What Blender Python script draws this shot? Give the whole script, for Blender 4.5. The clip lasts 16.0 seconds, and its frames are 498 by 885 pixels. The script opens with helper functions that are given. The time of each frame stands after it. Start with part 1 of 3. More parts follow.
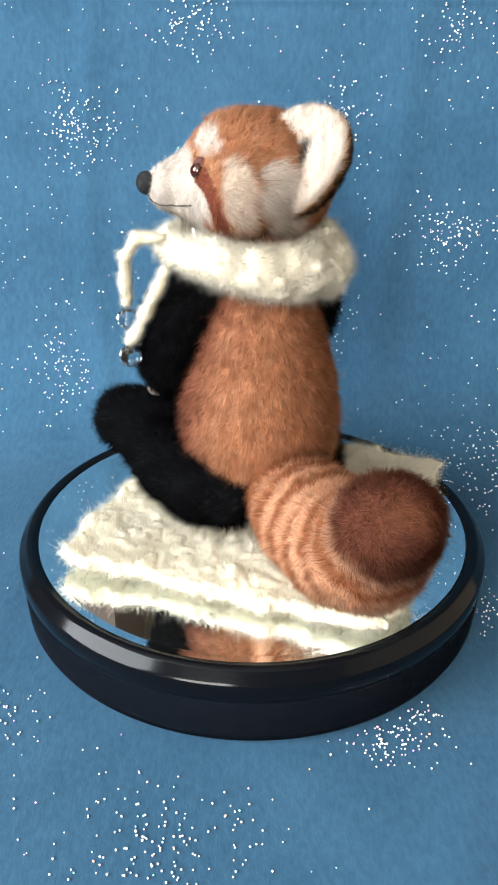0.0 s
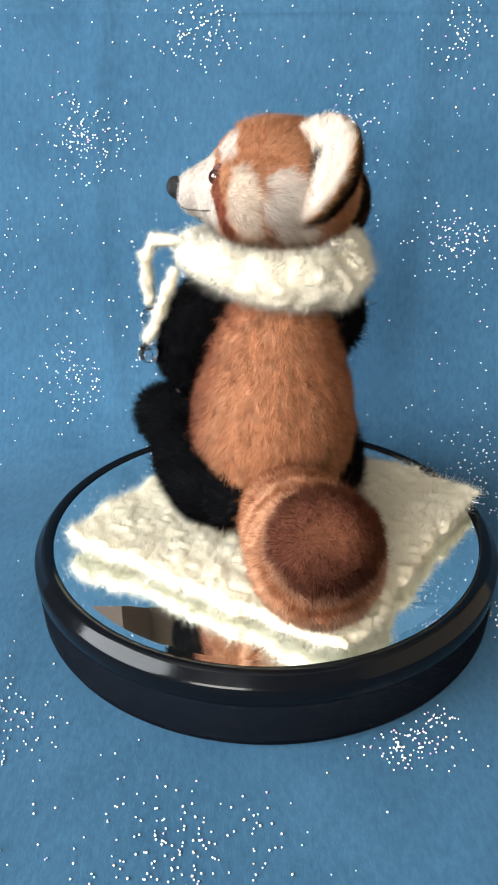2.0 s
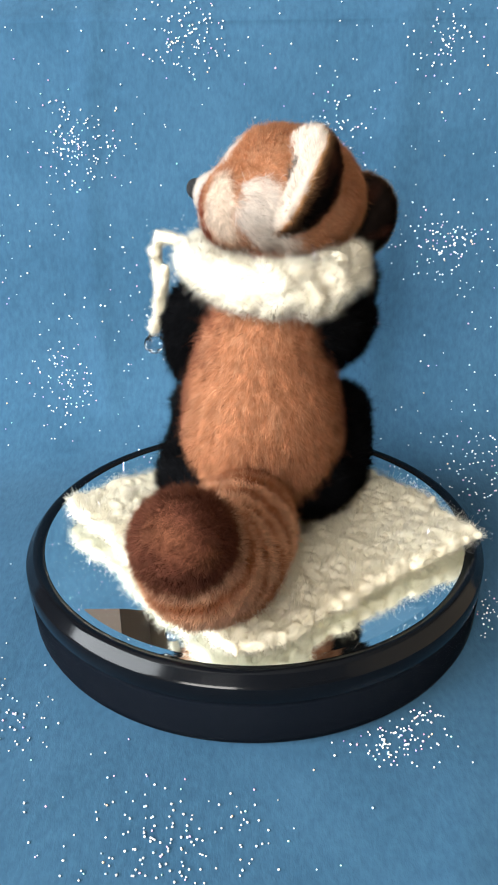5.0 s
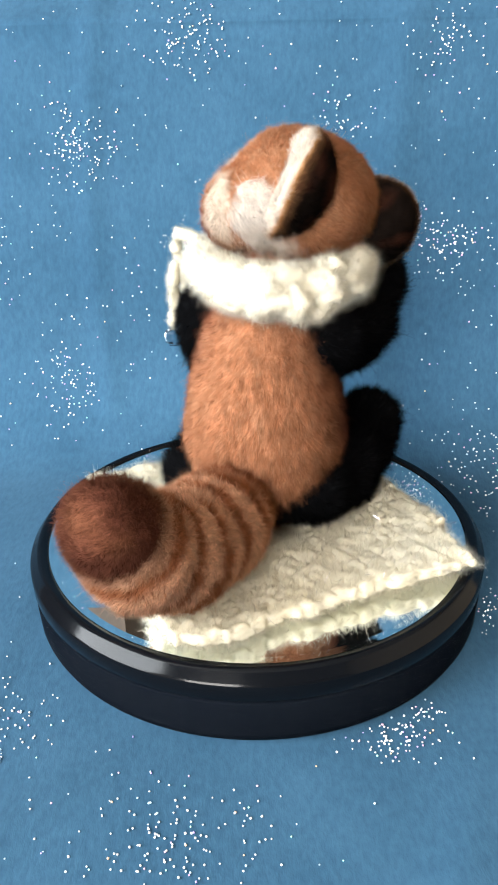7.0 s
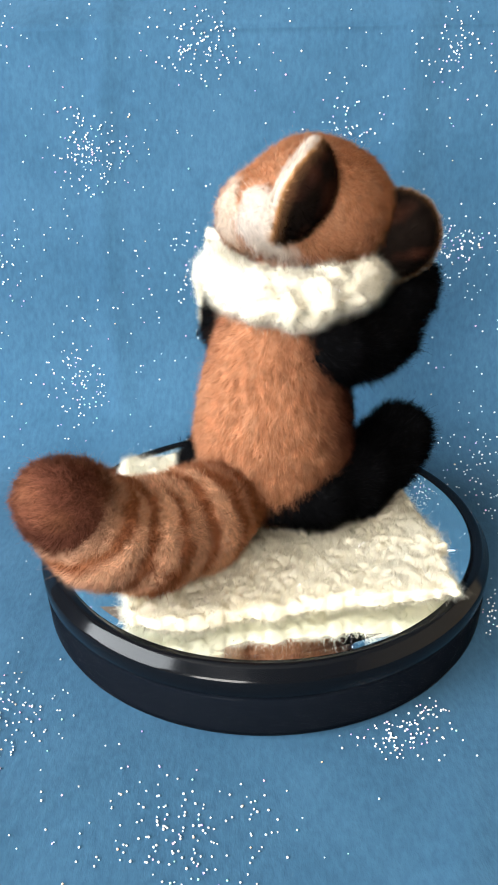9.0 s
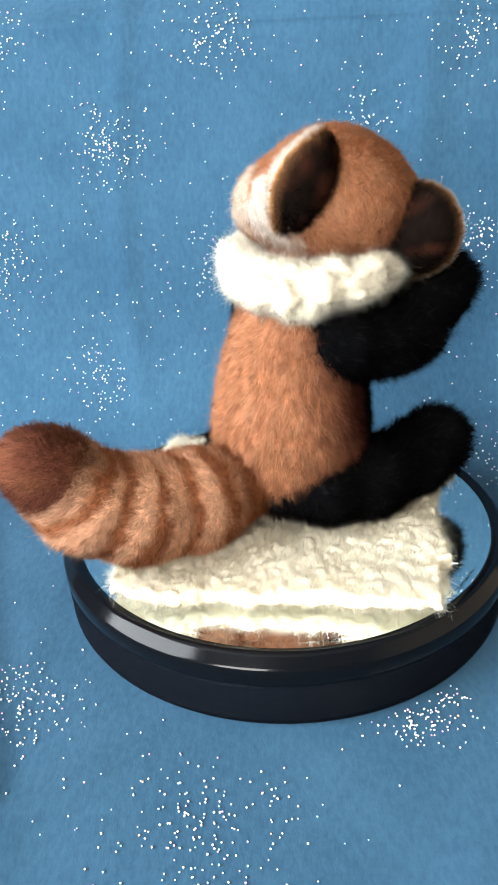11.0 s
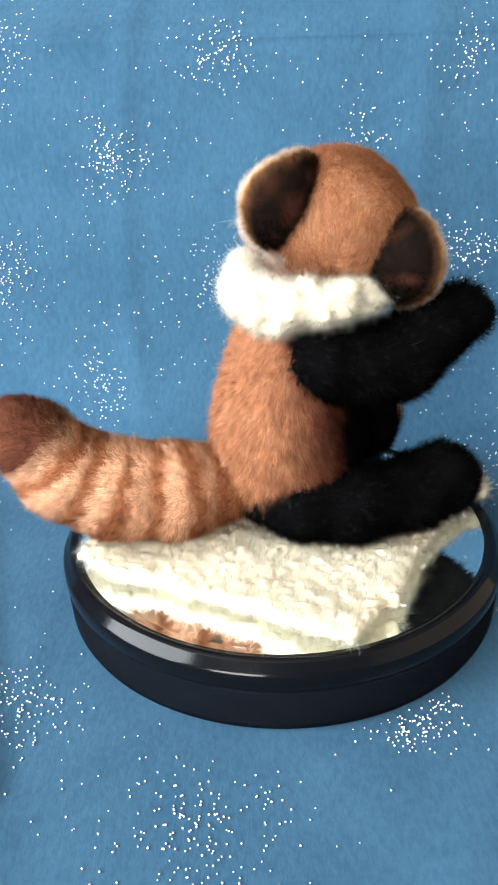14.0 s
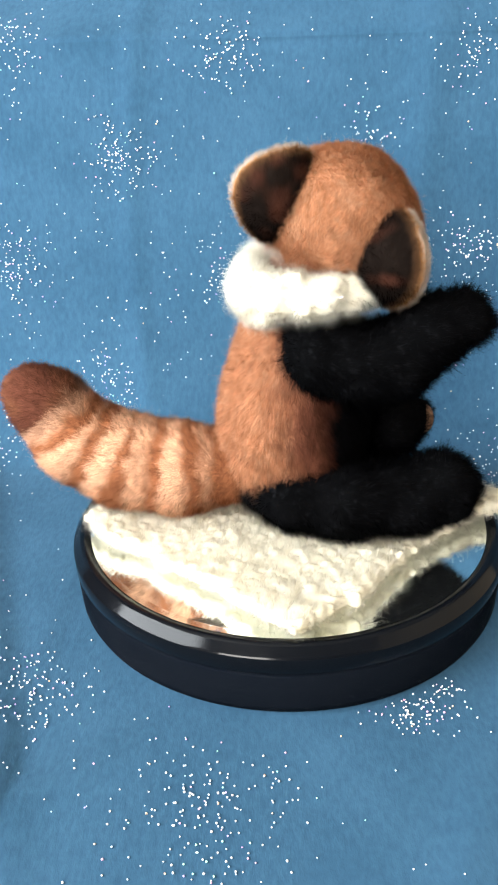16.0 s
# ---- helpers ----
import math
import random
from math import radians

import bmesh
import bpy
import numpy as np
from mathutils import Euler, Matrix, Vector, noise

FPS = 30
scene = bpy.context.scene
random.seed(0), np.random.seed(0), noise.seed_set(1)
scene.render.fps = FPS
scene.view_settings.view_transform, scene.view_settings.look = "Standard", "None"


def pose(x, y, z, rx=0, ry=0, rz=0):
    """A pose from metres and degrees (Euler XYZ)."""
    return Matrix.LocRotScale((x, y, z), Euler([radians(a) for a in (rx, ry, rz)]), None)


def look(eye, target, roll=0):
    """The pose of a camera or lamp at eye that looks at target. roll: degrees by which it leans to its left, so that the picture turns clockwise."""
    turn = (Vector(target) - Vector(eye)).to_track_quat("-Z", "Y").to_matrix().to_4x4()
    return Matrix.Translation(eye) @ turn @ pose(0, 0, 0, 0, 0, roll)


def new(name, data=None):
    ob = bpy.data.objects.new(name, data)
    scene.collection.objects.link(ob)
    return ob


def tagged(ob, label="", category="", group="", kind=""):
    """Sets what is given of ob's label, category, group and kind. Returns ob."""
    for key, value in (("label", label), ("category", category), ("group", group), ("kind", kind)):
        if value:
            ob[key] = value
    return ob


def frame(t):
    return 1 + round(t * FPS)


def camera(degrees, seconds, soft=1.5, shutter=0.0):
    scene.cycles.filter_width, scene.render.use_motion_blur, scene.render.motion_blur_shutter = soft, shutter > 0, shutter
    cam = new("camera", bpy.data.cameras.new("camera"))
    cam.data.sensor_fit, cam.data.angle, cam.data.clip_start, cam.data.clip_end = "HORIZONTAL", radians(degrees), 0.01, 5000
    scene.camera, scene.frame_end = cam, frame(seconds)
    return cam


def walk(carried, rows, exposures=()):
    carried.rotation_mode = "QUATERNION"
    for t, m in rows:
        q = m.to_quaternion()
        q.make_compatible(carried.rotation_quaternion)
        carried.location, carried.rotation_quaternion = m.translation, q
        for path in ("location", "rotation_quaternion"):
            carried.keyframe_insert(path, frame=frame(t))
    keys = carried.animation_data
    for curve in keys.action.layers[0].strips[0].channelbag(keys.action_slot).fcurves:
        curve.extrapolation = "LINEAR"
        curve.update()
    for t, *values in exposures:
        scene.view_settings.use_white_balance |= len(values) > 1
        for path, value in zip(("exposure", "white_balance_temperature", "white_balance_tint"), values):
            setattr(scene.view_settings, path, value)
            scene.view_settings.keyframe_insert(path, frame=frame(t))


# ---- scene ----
cam = camera(32.49, 16.0, soft=1.8)
# seconds, place, and the turn in degrees
PATH = [
    (0.0, -0.0017, -0.3200, 0.2345, 62.79, -0.29, 0.12),
    (0.5, -0.0069, -0.3195, 0.2311, 63.19, -0.48, 0.26),
    (1.0, -0.0038, -0.3209, 0.2319, 63.22, 0.04, 0.17),
    (1.5, -0.0049, -0.3218, 0.2344, 63.38, 0.22, 0.08),
    (2.0, -0.0050, -0.3225, 0.2342, 63.40, 0.33, 0.19),
    (2.5, -0.0075, -0.3251, 0.2350, 63.47, 0.07, 0.28),
    (3.0, -0.0060, -0.3260, 0.2367, 63.70, 0.15, 0.45),
    (3.5, -0.0057, -0.3257, 0.2400, 63.83, 0.22, 0.49),
    (4.0, -0.0051, -0.3267, 0.2374, 63.92, 0.33, 0.38),
    (4.5, -0.0008, -0.3267, 0.2359, 63.76, 0.57, 0.02),
    (7.0, 0.0004, -0.3288, 0.2380, 63.44, 1.03, 0.01),
    (7.5, 0.0003, -0.3297, 0.2380, 63.53, 0.79, -0.02),
    (8.0, -0.0004, -0.3309, 0.2375, 63.55, 0.55, 0.08),
    (8.5, -0.0007, -0.3320, 0.2381, 63.54, 0.61, 0.33),
    (9.0, -0.0007, -0.3343, 0.2402, 63.60, 0.84, 0.55),
    (9.5, -0.0020, -0.3339, 0.2377, 63.51, 1.03, 0.75),
    (10.0, -0.0006, -0.3337, 0.2365, 63.15, 1.58, 1.15),
    (12.5, 0.0044, -0.3404, 0.2412, 63.88, 2.37, 2.07),
    (13.0, 0.0037, -0.3402, 0.2393, 63.94, 2.02, 1.74),
    (13.5, 0.0031, -0.3414, 0.2405, 63.99, 1.75, 1.69),
    (14.0, 0.0030, -0.3423, 0.2416, 63.99, 1.65, 1.96),
    (14.5, 0.0017, -0.3440, 0.2407, 63.84, 1.38, 1.98),
    (15.0, 0.0014, -0.3479, 0.2412, 63.88, 1.50, 1.85),
    (15.5, 0.0032, -0.3505, 0.2417, 64.04, 1.71, 1.86),
    (16.0, 0.0006, -0.3512, 0.2405, 64.10, 1.56, 2.09),
]
walk(cam, [(t, pose(x, y, z, rx, ry, rz)) for t, x, y, z, rx, ry, rz in PATH],
     exposures=[(0.0, -0.15), (4.5, -0.1), (7.0, 0.02), (16.0, 0.04)])

# ---- light ----
world = bpy.data.worlds.new("sky")
scene.world = world
world.use_nodes = True
sky = world.node_tree.nodes.new("ShaderNodeTexSky")
sky.sky_type, sky.sun_disc, sky.sun_elevation, sky.sun_rotation = "NISHITA", False, radians(40), radians(120)
world.node_tree.links.new(sky.outputs["Color"], world.node_tree.nodes["Background"].inputs["Color"])
world.node_tree.nodes["Background"].inputs["Strength"].default_value = 0.12


def window_light(name, place, target, width, height, watts, colour):
    data = bpy.data.lights.new(name, "AREA")
    data.shape, data.size, data.size_y, data.energy, data.color = "RECTANGLE", width, height, watts, colour
    ob = new(name, data)
    ob.matrix_world = look(place, target)
    return ob


window_light("window_light", (-1.49, -0.75, 0.95), (0.0, -0.75, 0.45), 1.3, 1.1, 144, (0.91, 0.965, 1.0))
# assumed rear source, unseen: fills the front and gives the rim a second glint
window_light("fill_light_rear", (-0.75, -1.99, 0.85), (-0.75, 0.0, 0.35), 0.9, 0.9, 124, (1.0, 0.97, 0.92))

# ---- materials ----


def material(name):
    m = bpy.data.materials.new(name)
    m.use_nodes = True
    return m, m.node_tree, m.node_tree.nodes["Principled BSDF"]


def node(tree, kind, **values):
    n = tree.nodes.new(kind)
    for key, value in values.items():
        n.inputs[key].default_value = value
    return n


def ramp(tree, source, stops):
    n = tree.nodes.new("ShaderNodeValToRGB")
    while len(n.color_ramp.elements) < len(stops):
        n.color_ramp.elements.new(0.5)
    for e, (at, colour) in zip(n.color_ramp.elements, stops):
        e.position, e.color = at, (*colour, 1)
    tree.links.new(source, n.inputs["Fac"])
    return n.outputs["Color"]


def bump(tree, bsdf, source, strength, distance):
    b = node(tree, "ShaderNodeBump", Strength=strength, Distance=distance)
    tree.links.new(source, b.inputs["Height"])
    tree.links.new(b.outputs["Normal"], bsdf.inputs["Normal"])


def fur_material(name, roughness=0.75, gloss=0.06, through_light=0.45, vary=0.23):
    """Hair: the colour of each hair is held by the mesh, with a little spread from hair to hair."""
    m, tree, bsdf = material(name)
    col = tree.nodes.new("ShaderNodeVertexColor")
    col.layer_name = "coat"
    geo = tree.nodes.new("ShaderNodeNewGeometry")
    spread = node(tree, "ShaderNodeMapRange", **{"To Min": 1 - vary, "To Max": 1 + vary})
    tree.links.new(geo.outputs["Random Per Island"], spread.inputs["Value"])
    hsv = tree.nodes.new("ShaderNodeHueSaturation")
    tree.links.new(spread.outputs["Result"], hsv.inputs["Value"])
    tree.links.new(col.outputs["Color"], hsv.inputs["Color"])
    tree.links.new(hsv.outputs["Color"], bsdf.inputs["Base Color"])
    bsdf.inputs["Roughness"].default_value = roughness
    bsdf.inputs["Specular IOR Level"].default_value = gloss
    bsdf.inputs["IOR"].default_value = 1.15
    if through_light:
        back = tree.nodes.new("ShaderNodeBsdfTranslucent")
        tree.links.new(hsv.outputs["Color"], back.inputs["Color"])
        mix = node(tree, "ShaderNodeMixShader", Fac=through_light)
        tree.links.new(bsdf.outputs["BSDF"], mix.inputs[1])
        tree.links.new(back.outputs["BSDF"], mix.inputs[2])
        tree.links.new(mix.outputs["Shader"], tree.nodes["Material Output"].inputs["Surface"])
    return m


def plain(name, colour, roughness, metallic=0.0, gloss=0.5):
    m, tree, bsdf = material(name)
    bsdf.inputs["Base Color"].default_value = (*colour, 1)
    bsdf.inputs["Roughness"].default_value = roughness
    bsdf.inputs["Metallic"].default_value = metallic
    bsdf.inputs["Specular IOR Level"].default_value = gloss
    return m, tree, bsdf


def fabric_material():
    m, tree, bsdf = material("blue_velour")
    at = tree.nodes.new("ShaderNodeTexCoord")
    blotch = node(tree, "ShaderNodeTexNoise", Scale=16.0, Detail=6.0, Roughness=0.6)
    weave = node(tree, "ShaderNodeTexNoise", Scale=420.0, Detail=3.0, Roughness=0.65)
    stretch = node(tree, "ShaderNodeMapping", Scale=(1.0, 0.45, 0.45))
    tree.links.new(at.outputs["Object"], stretch.inputs["Vector"])
    tree.links.new(at.outputs["Object"], blotch.inputs["Vector"])
    tree.links.new(stretch.outputs["Vector"], weave.inputs["Vector"])
    broad = ramp(tree, blotch.outputs["Fac"], [(0.3, (0.0195, 0.060, 0.105)), (0.7, (0.029, 0.079, 0.133))])
    fine = ramp(tree, weave.outputs["Fac"], [(0.3, (0.74, 0.76, 0.8)), (0.7, (1.0, 1.0, 1.0))])
    mix = tree.nodes.new("ShaderNodeMix")
    mix.data_type, mix.blend_type = "RGBA", "MULTIPLY"
    mix.inputs["Factor"].default_value = 1.0
    tree.links.new(broad, mix.inputs["A"])
    tree.links.new(fine, mix.inputs["B"])
    tree.links.new(mix.outputs["Result"], bsdf.inputs["Base Color"])
    bsdf.inputs["Roughness"].default_value = 0.9
    bsdf.inputs["Specular IOR Level"].default_value = 0.1
    bsdf.inputs["Sheen Weight"].default_value = 0.05
    bsdf.inputs["Sheen Roughness"].default_value = 0.5
    bsdf.inputs["Sheen Tint"].default_value = (0.55, 0.8, 1.0, 1)
    bump(tree, bsdf, weave.outputs["Fac"], 0.35, 0.0006)
    return m


def gloss_plastic():
    m, tree, bsdf = plain("black_gloss_plastic", (0.002, 0.0025, 0.0035), 0.08, 0.0, 0.12)
    scratch = node(tree, "ShaderNodeTexNoise", Scale=160.0, Detail=4.0)
    out = node(tree, "ShaderNodeMapRange", **{"From Min": 0.4, "From Max": 0.8, "To Min": 0.1, "To Max": 0.22})
    tree.links.new(scratch.outputs["Fac"], out.inputs["Value"])
    tree.links.new(out.outputs["Result"], bsdf.inputs["Roughness"])
    return m


def satin_plastic():
    m, tree, bsdf = plain("black_satin_plastic", (0.0025, 0.0035, 0.006), 0.3, 0.0, 0.012)
    bsdf.inputs["IOR"].default_value = 1.12
    dust = node(tree, "ShaderNodeTexNoise", Scale=620.0, Detail=1.0)
    tint = ramp(tree, dust.outputs["Fac"], [(0.70, (0.002, 0.003, 0.005)), (0.76, (0.16, 0.17, 0.18))])
    tree.links.new(tint, bsdf.inputs["Base Color"])
    return m


def wall_paint(name, colour):
    m, tree, bsdf = plain(name, colour, 0.85)
    grain = node(tree, "ShaderNodeTexNoise", Scale=3.0, Detail=6.0)
    tint = ramp(tree, grain.outputs["Fac"], [(0.3, tuple(0.9 * c for c in colour)), (0.7, colour)])
    tree.links.new(tint, bsdf.inputs["Base Color"])
    return m


def bead_material(name, roughness, metallic):
    m, tree, bsdf = plain(name, (0.9, 0.9, 0.92), roughness, metallic, 0.6)
    geo = tree.nodes.new("ShaderNodeNewGeometry")
    tint = ramp(tree, geo.outputs["Random Per Island"],
                [(0.0, (0.95, 0.96, 0.98)), (0.66, (0.6, 0.8, 0.95)), (0.80, (0.95, 0.6, 0.85)), (0.88, (0.5, 0.95, 0.85)), (0.93, (0.95, 0.7, 0.5)), (0.96, (0.6, 0.5, 0.95))])
    tint.node.color_ramp.interpolation = "CONSTANT"
    tree.links.new(tint, bsdf.inputs["Base Color"])
    return m


COAT = fur_material("plush_coat")
WOOL = fur_material("fluffy_wool", 0.9, 0.03, 0.42, 0.05)
FABRIC = fabric_material()
GLOSS, SATIN = gloss_plastic(), satin_plastic()
MIRROR, _tree, _bsdf = plain("mirror_glass", (0.88, 0.93, 0.92), 0.01, 1.0)
# thin even pale haze mixed in to lift the mirror's brightness
_haze = node(_tree, "ShaderNodeBsdfDiffuse", Color=(0.75, 0.8, 0.8, 1))
_film = node(_tree, "ShaderNodeMixShader", Fac=0.004)
_tree.links.new(_bsdf.outputs["BSDF"], _film.inputs[1])
_tree.links.new(_haze.outputs["BSDF"], _film.inputs[2])
_tree.links.new(_film.outputs["Shader"], _tree.nodes["Material Output"].inputs["Surface"])
BEAD, FLOOR_BEAD = bead_material("silver_bead", 0.25, 0.5), bead_material("polished_silver_bead", 0.22, 0.65)
NOSE, _tree, _bsdf = plain("black_stitched_nose", (0.006, 0.006, 0.007), 0.55, 0.0, 0.25)
_grain = node(_tree, "ShaderNodeTexWave", Scale=900.0, Distortion=2.0)
bump(_tree, _bsdf, _grain.outputs["Fac"], 0.5, 0.0003)
EYE, _, _ = plain("brown_glass_eye", (0.022, 0.006, 0.004), 0.03)
PUPIL, _, _ = plain("black_glass_pupil", (0.004, 0.004, 0.004), 0.03)
EYELID, _, _ = plain("red_brown_felt_eyelid", (0.05, 0.013, 0.009), 0.9)
THREAD, _, _ = plain("dark_thread", (0.02, 0.015, 0.013), 0.8)
PAD, _, _ = plain("grey_felt_pad", (0.13, 0.10, 0.085), 0.9)
TINSEL, _, _ = plain("iridescent_tinsel", (0.85, 0.8, 0.95), 0.1, 0.9)
CRYSTAL, _tree, _bsdf = plain("clear_crystal", (0.93, 0.97, 1.0), 0.0)
_bsdf.inputs["Transmission Weight"].default_value = 1.0
_bsdf.inputs["IOR"].default_value = 1.52
DARK_BLOCK, _, _ = plain("dark_brown_block", (0.05, 0.03, 0.02), 0.6)
# unseen east wall, made pale to bounce warm fill from the right
BOUNCE_WALL = wall_paint("cream_bounce_wall", (0.72, 0.6, 0.45))
WALL, CEILING, FLOORING = wall_paint("warm_wall", (0.10, 0.075, 0.05)), wall_paint("white_ceiling", (0.6, 0.58, 0.54)), wall_paint("brown_floor", (0.16, 0.10, 0.06))

# ---- building tools ----
RNG = np.random.default_rng(7)


def unit(v):
    return v / np.maximum(np.linalg.norm(v, axis=-1, keepdims=True), 1e-12)


def raw_mesh(name, verts, tris, colours=None, normals=None, smooth=True):
    mesh = bpy.data.meshes.new(name)
    verts, tris = np.asarray(verts, np.float32), np.asarray(tris, np.int32)
    n = len(tris)
    mesh.vertices.add(len(verts))
    mesh.vertices.foreach_set("co", verts.ravel())
    mesh.loops.add(n * 3)
    mesh.loops.foreach_set("vertex_index", tris.ravel())
    mesh.polygons.add(n)
    mesh.polygons.foreach_set("loop_start", np.arange(0, 3 * n, 3, dtype=np.int32))
    mesh.polygons.foreach_set("use_smooth", np.full(n, smooth))
    mesh.update(calc_edges=True)
    if colours is not None:
        layer = mesh.color_attributes.new("coat", "FLOAT_COLOR", "POINT")
        layer.data.foreach_set("color", np.concatenate([colours, np.ones((len(verts), 1))], 1).astype(np.float32).ravel())
    if normals is not None:
        mesh.normals_split_custom_set_from_vertices(normals.astype(np.float32))
    return mesh


def part(name, data, mat, parent=None, label=""):
    """One mesh object under a thing or under a part; data is a mesh or a bmesh."""
    if isinstance(data, bmesh.types.BMesh):
        mesh = bpy.data.meshes.new(name)
        data.to_mesh(mesh)
        data.free()
        data = mesh
    ob = new(name, data)
    if not data.materials:
        data.materials.append(mat)
    ob.parent = parent
    return tagged(ob, label)


def smooth_min(a, b, k):
    h = np.clip(0.5 + 0.5 * (b - a) / k, 0, 1)
    return b * (1 - h) + a * h - k * h * (1 - h)


def ball(p, c, r):
    return np.linalg.norm(p - np.array(c, float), axis=-1) - r


def cone(p, a, b, ra, rb):
    """A round cone from a to b."""
    a, b = np.array(a, float), np.array(b, float)
    d = b - a
    h = np.clip(((p - a) @ d) / (d @ d), 0, 1)
    return np.linalg.norm(p - a - h[..., None] * d, axis=-1) - (ra + (rb - ra) * h)


def chain(p, stations, k=6.0):
    """Round cones through stations (x, y, z, r), blended."""
    out = None
    for (*a, ra), (*b, rb) in zip(stations, stations[1:]):
        s = cone(p, a, b, ra, rb)
        out = s if out is None else smooth_min(out, s, k)
    return out


def lump(p, size, seed=0.0):
    """Smooth noise about nought, within one either way."""
    q = p / size + seed * 17.31
    cell = np.floor(q).astype(np.int64)
    f = q - cell
    f = f * f * (3 - 2 * f)
    out = 0.0
    for i in (0, 1):
        for j in (0, 1):
            for k in (0, 1):
                h = (cell[..., 0] + i) * 73856093 ^ (cell[..., 1] + j) * 19349663 ^ (cell[..., 2] + k) * 83492791
                h = ((h & 0xFFFFFF) * 2654435761 + 12345) & 0xFFFFFFFF
                value = ((h ^ (h >> 13)) & 0xFFFF) / 32767.5 - 1
                w = (f[..., 0] if i else 1 - f[..., 0]) * (f[..., 1] if j else 1 - f[..., 1]) * (f[..., 2] if k else 1 - f[..., 2])
                out = out + w * value
    return out


def surface(sdf, low, high, h):
    """The skin where sdf is nought, as points and triangles (surface nets)."""
    low, high = np.array(low, float), np.array(high, float)
    n = np.ceil((high - low) / h).astype(int) + 1
    grid = np.stack(np.meshgrid(*[low[i] + h * np.arange(n[i]) for i in range(3)], indexing="ij"), -1)
    d = sdf(grid)
    inside = d < 0
    corners = [(i, j, k) for i in (0, 1) for j in (0, 1) for k in (0, 1)]
    cut = lambda a, o: a[o[0]:n[0] - 1 + o[0], o[1]:n[1] - 1 + o[1], o[2]:n[2] - 1 + o[2]]
    count = sum(cut(inside, o).astype(int) for o in corners)
    cells = np.argwhere((count > 0) & (count < 8))
    where = np.full(n - 1, -1)
    where[tuple(cells.T)] = np.arange(len(cells))
    total, hits = np.zeros((len(cells), 3)), np.zeros(len(cells))
    for o in corners:
        for axis in range(3):
            if o[axis]:
                continue
            e = list(o)
            e[axis] = 1
            a, b = d[tuple((cells + o).T)], d[tuple((cells + e).T)]
            cross = (a < 0) != (b < 0)
            w = np.where(cross, a / np.where(cross, a - b, 1), 0)
            at = np.repeat(np.array(o, float)[None], len(cells), 0)
            at[:, axis] += w
            total[cross] += at[cross]
            hits[cross] += 1
    verts = low + h * (cells + total / hits[:, None])
    tris = []
    for axis in range(3):
        u, v = (axis + 1) % 3, (axis + 2) % 3
        a = np.take(inside, range(n[axis] - 1), axis)
        b = np.take(inside, range(1, n[axis]), axis)
        for flip, mask in ((False, a & ~b), (True, ~a & b)):
            e = np.argwhere(mask)
            e = e[(e[:, u] > 0) & (e[:, v] > 0) & (e[:, u] < n[u] - 1) & (e[:, v] < n[v] - 1)]
            q = []
            for du, dv in ((0, 0), (1, 0), (1, 1), (0, 1)):
                c = e.copy()
                c[:, u] -= du
                c[:, v] -= dv
                q.append(where[tuple(c.T)])
            q = q if flip else q[::-1]
            tris += [np.stack([q[0], q[2], q[1]], 1), np.stack([q[0], q[3], q[2]], 1)]
    tris = np.concatenate(tris)
    normal = slope(sdf, verts)
    verts = verts - 0.8 * sdf(verts)[:, None] * normal
    return verts, tris, slope(sdf, verts)


def slope(sdf, p, e=0.4):
    return unit(np.stack([sdf(p + e * np.eye(3)[i]) - sdf(p - e * np.eye(3)[i]) for i in range(3)], -1))


